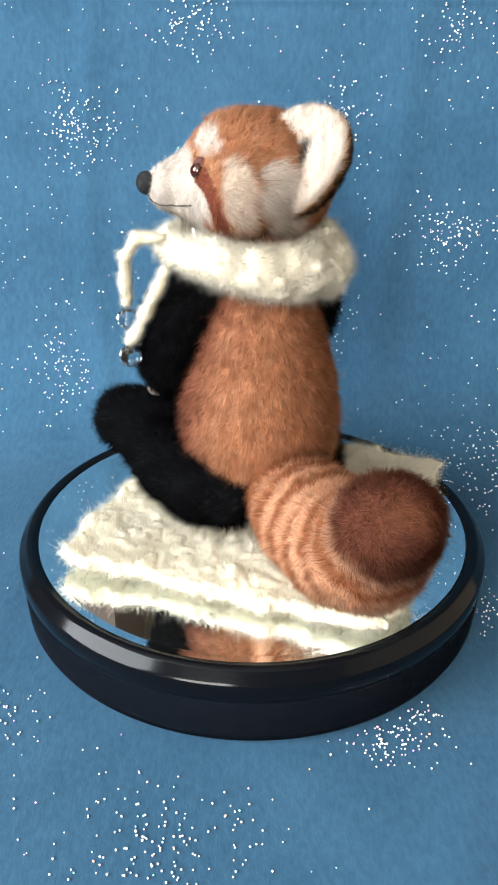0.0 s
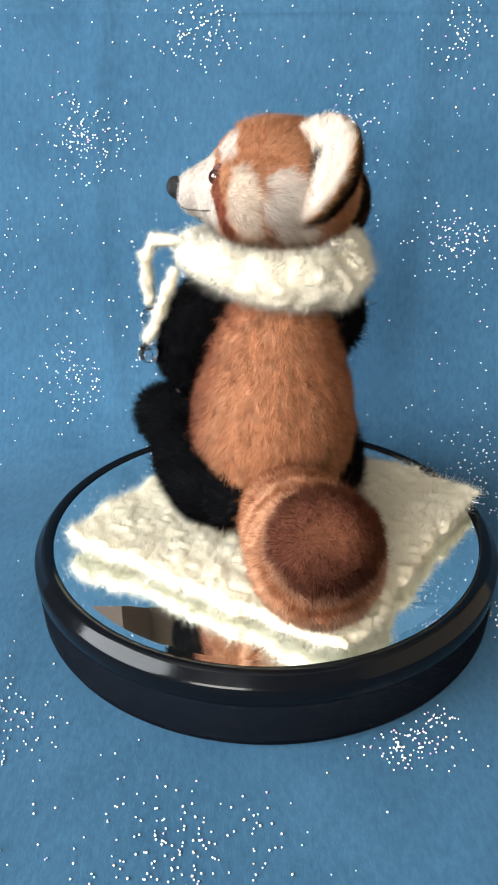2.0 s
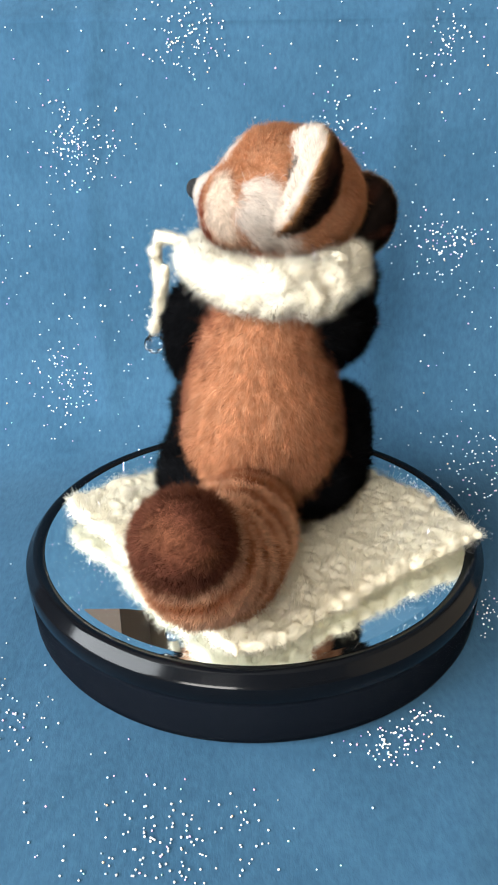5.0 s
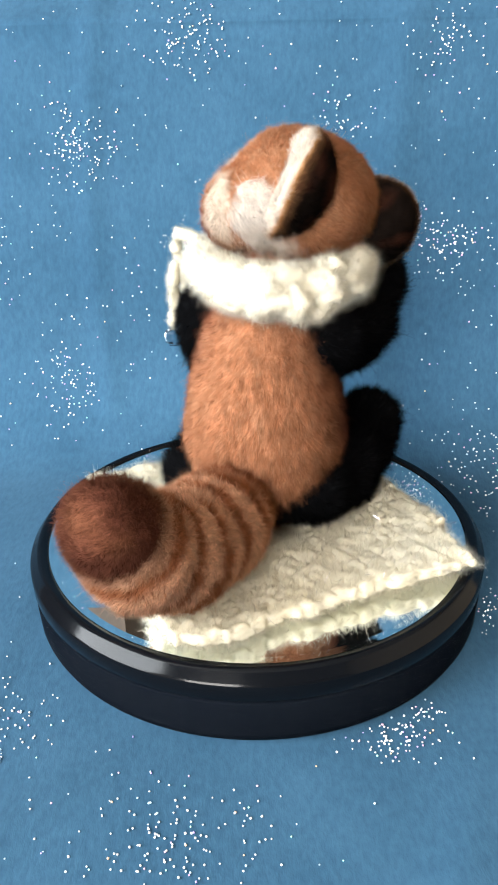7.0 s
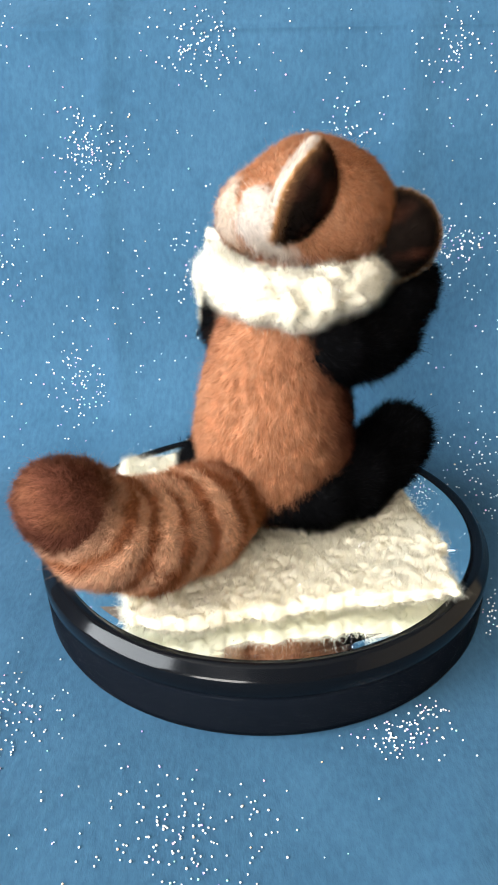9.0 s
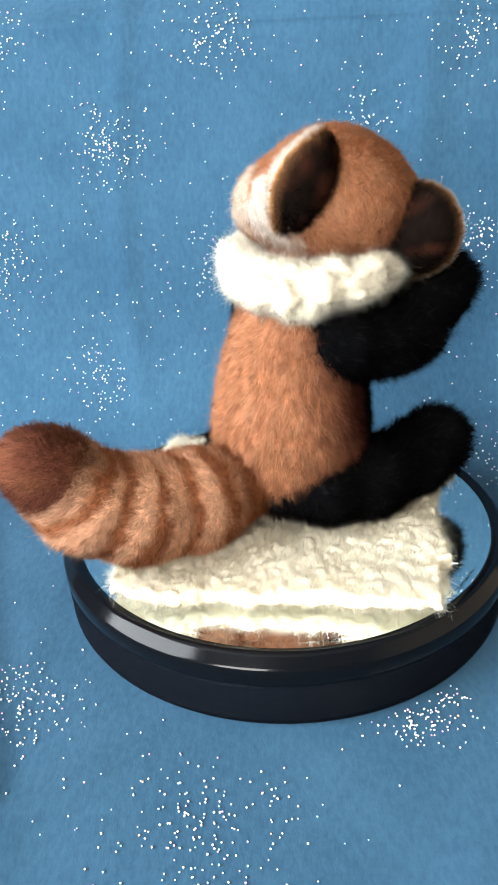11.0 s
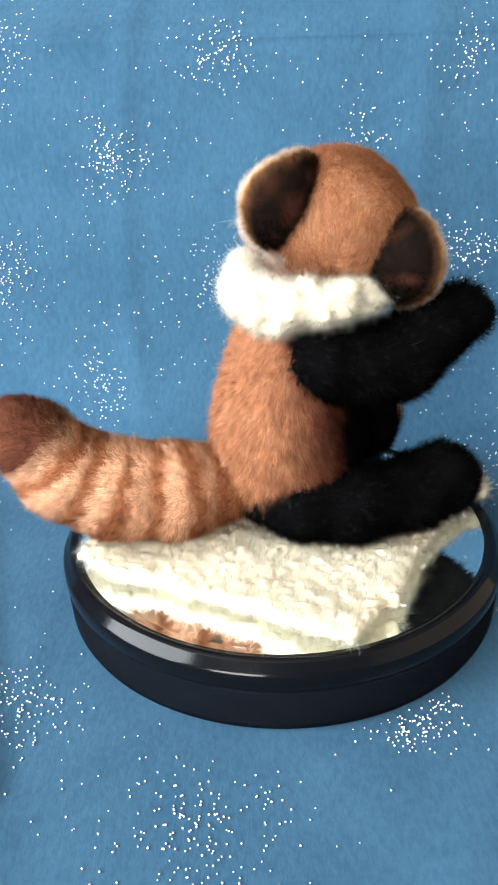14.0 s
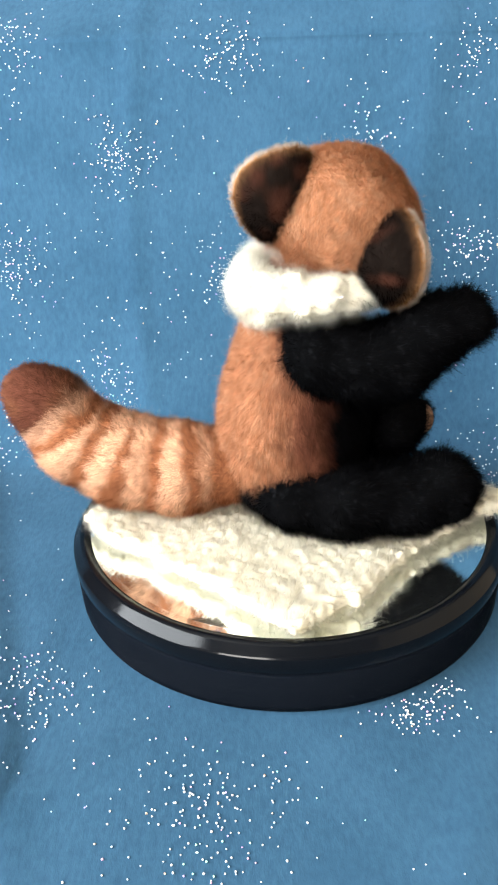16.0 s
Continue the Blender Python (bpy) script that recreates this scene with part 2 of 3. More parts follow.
def furry(name, skin, count, length, width, comb, colour, base, lift=0.5, mess=0.35, curl=0.0, skin_shade=0.7, streak=0.3, strays=0.03, locks=0.32, lock=1.7, gather=1.1):
    """A skin with hairs on it. Millimetres in, metres out, about the point base. length, comb and colour are functions of the place
    (and the normal); lift: how far the hairs stand off; curl: how much they crook."""
    verts, tris, normals = skin
    a, b, c = (verts[tris[:, i]] for i in range(3))
    area = np.linalg.norm(np.cross(b - a, c - a), axis=1)
    pick = RNG.choice(len(tris), count, p=area / area.sum())
    w = RNG.dirichlet((1, 1, 1), count)
    root = np.einsum("ni,nij->nj", w, verts[tris[pick]])
    n = unit(np.einsum("ni,nij->nj", w, normals[tris[pick]]))
    down = comb(root, n)
    down = unit(down - (down * n).sum(1, keepdims=True) * n + 1e-6)
    clump = np.stack([lump(root * [1, 1, 0.5], lock, 1.0 + i * 2.3) for i in range(3)], 1)
    way = unit(down * (1 - lift) + n * lift + mess * RNG.normal(size=(count, 3)) * 0.5 + mess * clump * gather)
    size = (length(root) if callable(length) else length) * RNG.uniform(0.65, 1.25, count)
    stray = RNG.random(count) < strays
    size = np.where(stray, size * 1.8, size)
    bend = unit(way + 0.35 * down - 0.15 * np.array([0, 0, 1]) + curl * RNG.normal(size=(count, 3)))
    mid = root + way * (size * 0.5)[:, None]
    tip = mid + bend * (size * 0.55)[:, None]
    side = unit(np.cross(way, n) + 0.45 * RNG.normal(size=(count, 3)))
    side = unit(side - (side * way).sum(1, keepdims=True) * way)
    half = (width * RNG.uniform(0.6, 1.3, count) * np.where(stray, 0.55, 1) / 2)[:, None] * side
    root = root - n * 0.4
    five = np.stack([root - half, root + half, mid - 0.8 * half, mid + 0.8 * half, tip], 1)
    face = np.cross(half * 2, mid - root)
    wrong = (face * n).sum(1) < 0
    five[wrong] = five[wrong][:, [1, 0, 3, 2, 4]]
    k = 5 * np.arange(count)[:, None] + len(verts)
    hair = np.concatenate([k + [0, 1, 3], k + [0, 3, 2], k + [2, 3, 4]])
    shade = unit(n * 0.85 + locks * mess * clump + 0.22 * unit(np.cross(way, side)) * np.where(wrong, -1, 1)[:, None] + 0.12 * RNG.normal(size=(count, 3)))
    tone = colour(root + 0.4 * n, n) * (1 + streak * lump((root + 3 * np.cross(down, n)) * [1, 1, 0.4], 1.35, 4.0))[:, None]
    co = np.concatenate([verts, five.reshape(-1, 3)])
    # roots and skin darkened, tips lightened: depth shade is put into the colour
    rgb = np.concatenate([colour(verts, normals) * skin_shade, (tone[:, None] * np.array([0.85, 0.85, 1.0, 1.0, 1.12])[None, :, None]).reshape(-1, 3)])
    nor = np.concatenate([normals, np.repeat(shade, 5, 0)])
    return raw_mesh(name, (co - base) / 1000, np.concatenate([tris, hair]), rgb, nor)


def curly(name, skin, count, size, width, colour, base, knot=3.2, turns=0.9, steps=6):
    """A skin covered in small crooked loops of yarn fibre. Millimetres in, metres out, about the point base."""
    verts, tris, normals = skin
    a, b, c = (verts[tris[:, i]] for i in range(3))
    area = np.linalg.norm(np.cross(b - a, c - a), axis=1)
    pick = RNG.choice(len(tris), count, p=area / area.sum())
    w = RNG.dirichlet((1, 1, 1), count)
    root = np.einsum("ni,nij->nj", w, verts[tris[pick]])
    n = unit(np.einsum("ni,nij->nj", w, normals[tris[pick]]))
    clump = np.stack([lump(root, knot, 1.0 + i * 2.3) for i in range(3)], 1)
    u = unit(n * 0.75 + 0.55 * RNG.normal(size=(count, 3)) + 0.9 * clump)
    v = unit(np.cross(u, RNG.normal(size=(count, 3))))
    radius = size * RNG.uniform(0.5, 1.2, count) * (1 + 0.35 * lump(root, knot, 8.0))
    fuzz = RNG.random(count) < 0.2
    angle = np.where(fuzz, 0.35, turns) * RNG.uniform(0.7, 1.3, count) * 2 * math.pi
    drift = unit(np.cross(u, v)) * (radius * RNG.uniform(-0.9, 0.9, count))[:, None]
    grow = np.where(fuzz, 2.5, 1.0) * radius
    path = []
    for i in range(steps + 1):
        f = i / steps
        path.append(root - 0.4 * n + grow[:, None] * (u * np.sin(angle * f)[:, None] * 1.25 + v * (1 - np.cos(angle * f))[:, None] * 0.8) + drift * f)
    path = np.stack(path, 1)
    along = unit(np.gradient(path, axis=1))
    side = unit(np.cross(along, n[:, None] + 0.5 * RNG.normal(size=(count, 1, 3))))
    half = side * (width * RNG.uniform(0.6, 1.3, count) * np.where(fuzz, 0.5, 1) / 2)[:, None, None]
    pair = np.stack([path - half, path + half], 2).reshape(count, -1, 3)
    k = (2 * (steps + 1) * np.arange(count) + len(verts))[:, None]
    hair = np.concatenate([k + [2 * i + a for a in tri] for i in range(steps) for tri in ((0, 1, 3), (0, 3, 2))])
    shade = unit(n[:, None] * 1.0 + 0.22 * clump[:, None] + 0.3 * unit(path - root[:, None] + 1e-6) + 0.2 * RNG.normal(size=(count, 1, 3)))
    tone = colour(root, n) * RNG.uniform(0.9, 1.06, (count, 1))
    rgb = np.concatenate([colour(verts, normals) * 0.95, np.repeat(tone, 2 * (steps + 1), 0)])
    nor = np.concatenate([normals, np.repeat(shade, 2, 1).reshape(-1, 3)])
    return raw_mesh(name, (np.concatenate([verts, pair.reshape(-1, 3)]) - base) / 1000, np.concatenate([tris, hair]), rgb, nor)


def lathe(profile, steps=160, smooth=True):
    """A turned body from (radius, height) pairs in metres, closed at the axis where the radius is nought."""
    bm = bmesh.new()
    rings = []
    for r, z in profile:
        rings.append([bm.verts.new((0, 0, z))] if r == 0 else [bm.verts.new((r * math.cos(2 * math.pi * i / steps), r * math.sin(2 * math.pi * i / steps), z)) for i in range(steps)])
    for p, q in zip(rings, rings[1:]):
        for i in range(steps):
            j = (i + 1) % steps
            loop = [p[i % len(p)], p[j % len(p)], q[j % len(q)], q[i % len(q)]]
            loop = [v for k, v in enumerate(loop) if v not in loop[:k]]
            if len(loop) > 2:
                bm.faces.new(loop)
    bmesh.ops.recalc_face_normals(bm, faces=bm.faces)
    for f in bm.faces:
        f.smooth = smooth
    return bm


def slab(low, high):
    bm = bmesh.new()
    bmesh.ops.create_cube(bm, size=1)
    for v in bm.verts:
        v.co = Vector([(low[i] + high[i]) / 2 + v.co[i] * (high[i] - low[i]) for i in range(3)])
    return bm


def tube(points, radius, steps=8):
    """A round cord through points (Vectors)."""
    bm = bmesh.new()
    rings = []
    for i, p in enumerate(points):
        d = (points[min(i + 1, len(points) - 1)] - points[max(i - 1, 0)]).normalized()
        s = d.orthogonal().normalized()
        t = d.cross(s)
        r = radius(i / (len(points) - 1)) if callable(radius) else radius
        rings.append([bm.verts.new(p + r * (s * math.cos(2 * math.pi * k / steps) + t * math.sin(2 * math.pi * k / steps))) for k in range(steps)])
    for p, q in zip(rings, rings[1:]):
        for k in range(steps):
            bm.faces.new((p[k], p[(k + 1) % steps], q[(k + 1) % steps], q[k])).smooth = True
    bm.faces.new(rings[0][::-1])
    bm.faces.new(rings[-1])
    return bm


# ---- the room round it ----


def room():
    x0, x1, y0, y1, z0, z1 = -1.5, 1.7, -2.0, 1.3, -0.75, 1.65
    t = 0.1
    setting = [("floor", (x0 - t, y0 - t, z0 - t), (x1 + t, y1 + t, z0), FLOORING), ("ceiling", (x0 - t, y0 - t, z1), (x1 + t, y1 + t, z1 + t), CEILING),
               ("wall_north", (x0 - t, y1, z0), (x1 + t, y1 + t, z1), WALL), ("wall_east", (x1, y0, z0), (x1 + t, y1, z1), BOUNCE_WALL)]
    for name, low, high, mat in setting:
        tagged(part(name, slab(low, high), mat), "plain painted surface of the room around", kind="structure")
    # each of these two walls is built round its opening; the south one is assumed, for the fill lamp
    for name, flat, (a0, a1), (h0, h1) in (("wall_west", 0, (-1.4, -0.1), (0.40, 1.50)), ("wall_south", 1, (-1.2, -0.3), (0.40, 1.30))):
        bm = bmesh.new()
        ends = (y0, y1) if flat == 0 else (x0 - t, x1 + t)
        for (p, q), (r, s) in (((ends[0], a0), (z0, z1)), ((a1, ends[1]), (z0, z1)), ((a0, a1), (z0, h0)), ((a0, a1), (h1, z1))):
            low, high = ((x0 - t, p, r), (x0, q, s)) if flat == 0 else ((p, y0 - t, r), (q, y0, s))
            piece = slab(low, high)
            mesh = bpy.data.meshes.new("piece")
            piece.to_mesh(mesh)
            piece.free()
            bm.from_mesh(mesh)
            bpy.data.meshes.remove(mesh)
        tagged(part(name, bm, WALL), "warm painted wall with an opening for its light", kind="structure")


room()
# kind unknown: a block added to give the mirror its dark reflection
tagged(part("wardrobe", slab((-1.3, 0.95, -0.75), (-0.25, 1.298, 1.55)), DARK_BLOCK), "tall dark brown block added by the wall, known only from its reflection", "wardrobe")

# ---- the blue cloth under and behind ----
WALL_FOOT, WALL_LEAN, CLOTH_EDGE, CLOTH_BEND = 0.160, 0.211, 0.236, 0.075
BEND_START = WALL_FOOT - CLOTH_BEND * math.tan((math.pi / 2 - math.atan(WALL_LEAN)) / 2)


def cloth_section():
    """The cloth's line in (y, z): flat, a soft bend, leaning back, then folded back over its support."""
    points = [(-0.62, 0.0)]
    bend = CLOTH_BEND
    lean = math.atan(WALL_LEAN)
    start = BEND_START
    for i in range(1, 64):
        points.append((-0.62 + (start + 0.62) * i / 63, 0.0))
    for i in range(1, 25):
        a = (math.pi / 2 - lean) * i / 24
        points.append((start + bend * math.sin(a), bend * (1 - math.cos(a))))
    y, z = points[-1]
    for i in range(1, 141):
        points.append((y + WALL_LEAN * (CLOTH_EDGE - z) * i / 140, z + (CLOTH_EDGE - z) * i / 140))
    y, z = points[-1]
    for i in range(1, 21):
        points.append((y + 0.10 * i / 20, z + 0.075 * i / 20))
    for i in range(1, 13):
        points.append((y + 0.10 + 0.002 * i, z + 0.075 - 0.012 * i))
    return points


def cloth_offset(x, y, z):
    """Soft creases of the cloth, in metres along its normal."""
    e = 0.0009 * noise.noise(Vector((x * 6, y * 6, z * 6))) + 0.0004 * noise.noise(Vector((x * 18, y * 18, z * 18)))
    if z > 0.02:
        e -= 0.0009 * math.exp(-((z - 0.2325 - 0.01 * x) / 0.0032) ** 2) / (1 + math.exp(-(x + 0.045) / 0.012))
        e += 0.0014 * math.exp(-((x + 0.086 + 0.01 * math.sin(12 * z)) / 0.007) ** 2) + 0.002 * math.exp(-((x - 0.084 - 0.1 * (z - 0.16)) / 0.013) ** 2)
    else:
        e += 0.0045 * math.exp(-((x + 0.135 + 0.35 * (y + 0.05)) / 0.011) ** 2) * (1 if x < -0.1 else 0.3)
        e += 0.003 * math.exp(-((y + 0.15 - 0.5 * (x + 0.1) + 0.012 * math.sin(30 * x)) / 0.010) ** 2) * (1 / (1 + math.exp((x + 0.06) / 0.012)))
        e += 0.0022 * math.exp(-((x - 0.06 - 0.4 * (y + 0.16)) / 0.010) ** 2) / (1 + math.exp((y + 0.125) / 0.008))
        e = abs(e) if abs(x) > 0.1 or abs(y) > 0.1 else 0.0
    return e


def cloth():
    section = cloth_section()
    bm = bmesh.new()
    columns = 240
    rows = []
    for i, (y, z) in enumerate(section):
        (ya, za), (yb, zb) = section[max(i - 1, 0)], section[min(i + 1, len(section) - 1)]
        d = Vector((0, yb - ya, zb - za)).normalized()
        up = Vector((0, -d.z, d.y))
        row = []
        for j in range(columns + 1):
            x = -0.5 + j / columns
            rise = (z - CLOTH_EDGE) * min(max(3.2 * (x + 0.08), -0.3), 1.0) if z > CLOTH_EDGE else 0.0
            row.append(bm.verts.new(Vector((x, y, z + rise)) + up * cloth_offset(x, y, z)))
        rows.append(row)
    for p, q in zip(rows, rows[1:]):
        for j in range(columns):
            bm.faces.new((p[j], p[j + 1], q[j + 1], q[j])).smooth = True
    ob = part("backdrop", bm, FABRIC)
    thick = ob.modifiers.new("thick", "SOLIDIFY")
    thick.thickness, thick.offset = 0.0012, -1
    return tagged(ob, "blue velour cloth laid flat and rising behind as a backdrop", kind="structure")


cloth()
table = part("table", slab((-0.7, -0.62, -0.035), (0.7, 0.19, -0.0016)), FLOORING)
tagged(table, "brown wooden table under the blue cloth", "table")
for _x in (-0.64, 0.64):
    for _y in (-0.56, 0.13):
        part("leg", slab((_x - 0.025, _y - 0.025, -0.75), (_x + 0.025, _y + 0.025, -0.035)), FLOORING, table)

# ---- the turntable ----
turntable = tagged(new("turntable"), "round black glossy turntable with a mirror top", "turntable")
part("base", lathe([(0, 0.0), (0.0962, 0.0), (0.0976, 0.0006), (0.0982, 0.0022), (0.0982, 0.0027), (0.0988, 0.0031), (0.0990, 0.0040), (0.0999, 0.0192), (0.0996, 0.0200), (0.0970, 0.0204), (0, 0.0202)], 200), SATIN, turntable, "black satin plastic base")
platter = new("platter")
platter.parent = turntable
platter.location = (0, 0, 0.0207)
part("rim", lathe([(0.0921, 0.0002), (0.0990, 0.0002), (0.0999, 0.0005), (0.1003, 0.0012), (0.1004, 0.0070), (0.1001, 0.0077), (0.0996, 0.0082), (0.0973, 0.0114), (0.0968, 0.0119), (0.0960, 0.0122),
                   (0.0950, 0.0122), (0.0940, 0.0119), (0.0926, 0.0113), (0.0921, 0.0110), (0.0921, 0.0002)], 240), GLOSS, platter, "black glossy chamfered rim")
part("mirror", lathe([(0, 0.0020), (0.09205, 0.0020), (0.09205, 0.0111), (0.0887, 0.0109), (0, 0.0109)], 240, False), MIRROR, platter, "round silver mirror with a narrow bevelled edge")

# ---- the fluffy mat ----
BASE = np.array([0.0, 0.0, 40.5])
MAT_MID, MAT_HALF, MAT_TURN = np.array([7.5, 0.5]), 66.5, math.atan2(38, 82) - math.pi / 4


def mat_shape(p):
    c, s = math.cos(MAT_TURN), math.sin(MAT_TURN)
    q = p[..., :2] - MAT_MID
    u, v = q[..., 0] * c + q[..., 1] * s, -q[..., 0] * s + q[..., 1] * c
    wave = 3.0 * lump(p * [1, 1, 0], 14.0, 0.4) + 1.8 * lump(p * [1, 1, 0], 6.0, 2.0) + 1.3 * lump(p * [1, 1, 0], 2.8, 3.0)
    flat = (np.abs(u / 50) ** 20 + np.abs(v / 50) ** 20) ** (1 / 20) * 50 - MAT_HALF - wave + 2.6 - 11 * np.clip(v / 66, 0, 1) ** 3 * np.clip(-u / 66, 0, 1) ** 3
    mid = 36.6 + 1.2 * lump(p * [1, 1, 0], 22.0, 1.0) + 3.0 * np.clip(np.hypot(q[..., 0], q[..., 1]) / 90, 0, 1) ** 4
    tall = np.abs(p[..., 2] - mid) - 0.35 - 0.6 * lump(p * [1, 1, 0.3], 7.0, 3.0) - 1.8 * (np.abs(lump(p * [1, 1, 0.3], 4.6, 5.0)) - 0.2)
    return np.hypot(np.maximum(flat, 0), np.maximum(tall, 0)) + np.minimum(np.maximum(flat, tall), 0) - 2.2


CREAM = np.array([0.90, 0.855, 0.735])


def cream(p, n):
    return CREAM * (1 + 0.05 * lump(p, 12.0, 0.7))[:, None] * np.array([1, 1, 1])


def wool(name, skin, fluff, loops, base, size=1.0):
    """Soft wool: a dense coat of fine crooked fibres and some loose loops on top, in one mesh."""
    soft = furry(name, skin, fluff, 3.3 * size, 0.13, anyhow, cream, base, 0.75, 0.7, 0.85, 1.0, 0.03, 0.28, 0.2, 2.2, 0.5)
    loose = curly(name, skin, loops, 1.15 * size, 0.15, cream, base)
    bm = bmesh.new()
    bm.from_mesh(soft)
    bm.from_mesh(loose)
    bm.to_mesh(soft)
    bm.free()
    bpy.data.meshes.remove(loose)
    return soft


def anyhow(p, n):
    """No nap: the fibres lie in any direction, in small locks."""
    return np.stack([lump(p, 3.4, 5.0 + i) for i in range(3)], 1) + 0.9 * RNG.normal(size=p.shape)


mat_skin = surface(mat_shape, (-98, -106, 31.0), (114, 108, 47), 1.3)
mat = part("fluffy_mat", wool("fluffy_mat", mat_skin, 90000, 9000, BASE), WOOL)
mat.location = BASE / 1000
tagged(mat, "square cream fluffy knitted mat lying on the mirror", "mat")

# ---- the plush red panda ----
toy = tagged(new("plush_red_panda"), "sitting plush red panda with russet back, black limbs and ringed tail", "plush toy")
toy.location = BASE / 1000
RUSSET, PALE, BLACK, DARK, WHITE = (np.array(c) for c in ((0.40, 0.168, 0.083), (0.66, 0.42, 0.27), (0.0036, 0.0037, 0.0042), (0.085, 0.030, 0.018), (0.73, 0.655, 0.585)))
FRONT, RIGHT = np.array([-0.53, 0.85, 0.0]), np.array([0.85, 0.53, 0.0])


def blend(a, b, t):
    t = np.clip(t, 0, 1)[:, None]
    return a * (1 - t) + b * t


def body_shape(p):
    return chain(p, [(2, 3, 68, 28.5), (2, 4, 80, 30), (1.5, 5, 99, 27), (0.5, 7, 118, 22.5), (0, 12, 146, 17)], 10)


def body_colour(p, n):
    ahead = (p - np.array([2, 4, 0])) @ FRONT + 4 * lump(p, 8, 2)
    c = blend(RUSSET, PALE * [0.95, 0.85, 0.8], 0.3 * np.clip(lump(p * [1, 1, 0.45], 2.2, 0.3), 0, 1) + 0.6 * RNG.random(len(p)) ** 3)
    c = blend(c, np.array([0.17, 0.058, 0.036]), 0.85 * np.clip((ahead + 19) / 17, 0, 1))
    c = blend(c, DARK, (ahead + 2) / 9)
    return blend(c, BLACK, (ahead - 6) / 6)


def downwards(p, n):
    return np.broadcast_to(np.array([0.0, 0, -1]), p.shape)


body_skin = surface(body_shape, (-36, -34, 34), (38, 42, 166), 1.6)
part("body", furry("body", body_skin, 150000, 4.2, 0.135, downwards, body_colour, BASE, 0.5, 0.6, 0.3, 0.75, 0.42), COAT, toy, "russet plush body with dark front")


def black(p, n):
    return np.broadcast_to(BLACK, p.shape) * np.where(RNG.random(len(p)) < 0.06, 3.5, 1)[:, None] * (1 + 0.5 * np.clip(lump(p, 6, 1), 0, 1))[:, None]


LEGS_AND_ARMS = {
    "leg": [[(18, -3, 56, 11), (23.5, 13, 57, 13.5), (19, 34, 56, 15.2), (7, 58, 56.3, 14.4), (1, 72, 61, 15)], [(-10, -22, 56, 11), (-22, -14, 57, 13.5), (-34, 4, 57, 13.5), (-44, 22, 60, 12), (-43.5, 34, 63, 14.2), (-58, 38.5, 62.5, 14)]],
    "arm": [[(17, 18, 132, 11.5), (18.5, 23.5, 122, 14.4), (15, 40, 119, 14.6), (10, 52, 120, 14), (5, 63, 131, 13.2), (-1, 74, 135.5, 11.6)], [(-20, 0, 136, 11), (-28, 3, 122, 13.5), (-32, 9, 107, 13), (-33, 15, 97, 11)]],
}
for _name, _pair in LEGS_AND_ARMS.items():
    for _stations in _pair:
        _st = np.array(_stations, float)
        _shape = lambda p, s=_stations: chain(p, s, 6) + 1.2 * lump(p, 9, 1)
        _skin = surface(_shape, (_st[:, :3] - _st[:, 3:]).min(0) - 3, (_st[:, :3] + _st[:, 3:]).max(0) + 3, 1.6)
        _way = unit(_st[-1, :3] - _st[0, :3])
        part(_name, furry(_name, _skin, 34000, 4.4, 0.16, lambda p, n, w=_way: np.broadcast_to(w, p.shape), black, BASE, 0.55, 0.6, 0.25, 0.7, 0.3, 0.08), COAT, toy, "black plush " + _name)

TAIL = [(8, -12, 60, 14), (23, -43, 60, 18.5), (32, -67, 64.5, 18.8), (38, -86, 75, 17.2), (41, -97, 90.5, 14.3), (44.5, -103, 97, 11.5)]


def along_tail(p):
    """Length along the tail's middle line in millimetres."""
    best, out, run = np.full(p.shape[:-1], 1e9), np.zeros(p.shape[:-1]), 0.0
    for (*a, _), (*b, _) in zip(TAIL, TAIL[1:]):
        a, b = np.array(a), np.array(b)
        d = b - a
        size = np.linalg.norm(d)
        h = ((p - a) @ d) / size ** 2
        g = np.clip(h, 0, 1)
        far = np.linalg.norm(p - a - g[..., None] * d, axis=-1)
        near = far < best
        best = np.where(near, far, best)
        out = np.where(near, run + size * np.clip(h, 0, 1.8 if b[2] > 93 else 1), out)
        run += size
    return out


def tail_colour(p, n):
    s = along_tail(p) + 2.5 * lump(p, 5, 1.5)
    band = 0.5 + 0.5 * np.cos(2 * math.pi * (s - 36) / 15.5)
    c = blend(RUSSET * [1.0, 0.95, 0.9], PALE * [1.2, 1.13, 1.12], (band - 0.1) * 1.55 * np.clip((s - 18) / 8, 0, 1))
    c = blend(c, DARK * [1.8, 1.85, 1.9], (s - 93) / 11)
    return blend(c, RUSSET * 0.6, 0.6 * np.clip(lump(p, 9, 0.2) + 0.1, 0, 1) * np.clip((s - 99) / 5, 0, 1))


tail_skin = surface(lambda p: chain(p, TAIL, 8), (-12, -128, 36), (70, 8, 118), 1.6)


def tailwards(p, n):
    return np.broadcast_to(unit(np.array([30.0, -75, 28])), p.shape)


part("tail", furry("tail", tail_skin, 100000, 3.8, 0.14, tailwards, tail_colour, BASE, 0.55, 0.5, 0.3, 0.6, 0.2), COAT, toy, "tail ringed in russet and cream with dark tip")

# the head has its own axes: right, forward, up
HEAD = np.array([2.0, 25.0, 172.6])
_yaw, _roll = radians(5), radians(21)
_f = np.array([-math.cos(_yaw), -math.sin(_yaw), -0.03])
_f /= np.linalg.norm(_f)
_flat = unit(np.cross(_f, [0, 0, 1.0]))
_up = np.cross(_flat, _f)
HEAD_R = _flat * math.cos(_roll) - _up * math.sin(_roll)
HEAD_U = _flat * math.sin(_roll) + _up * math.cos(_roll)
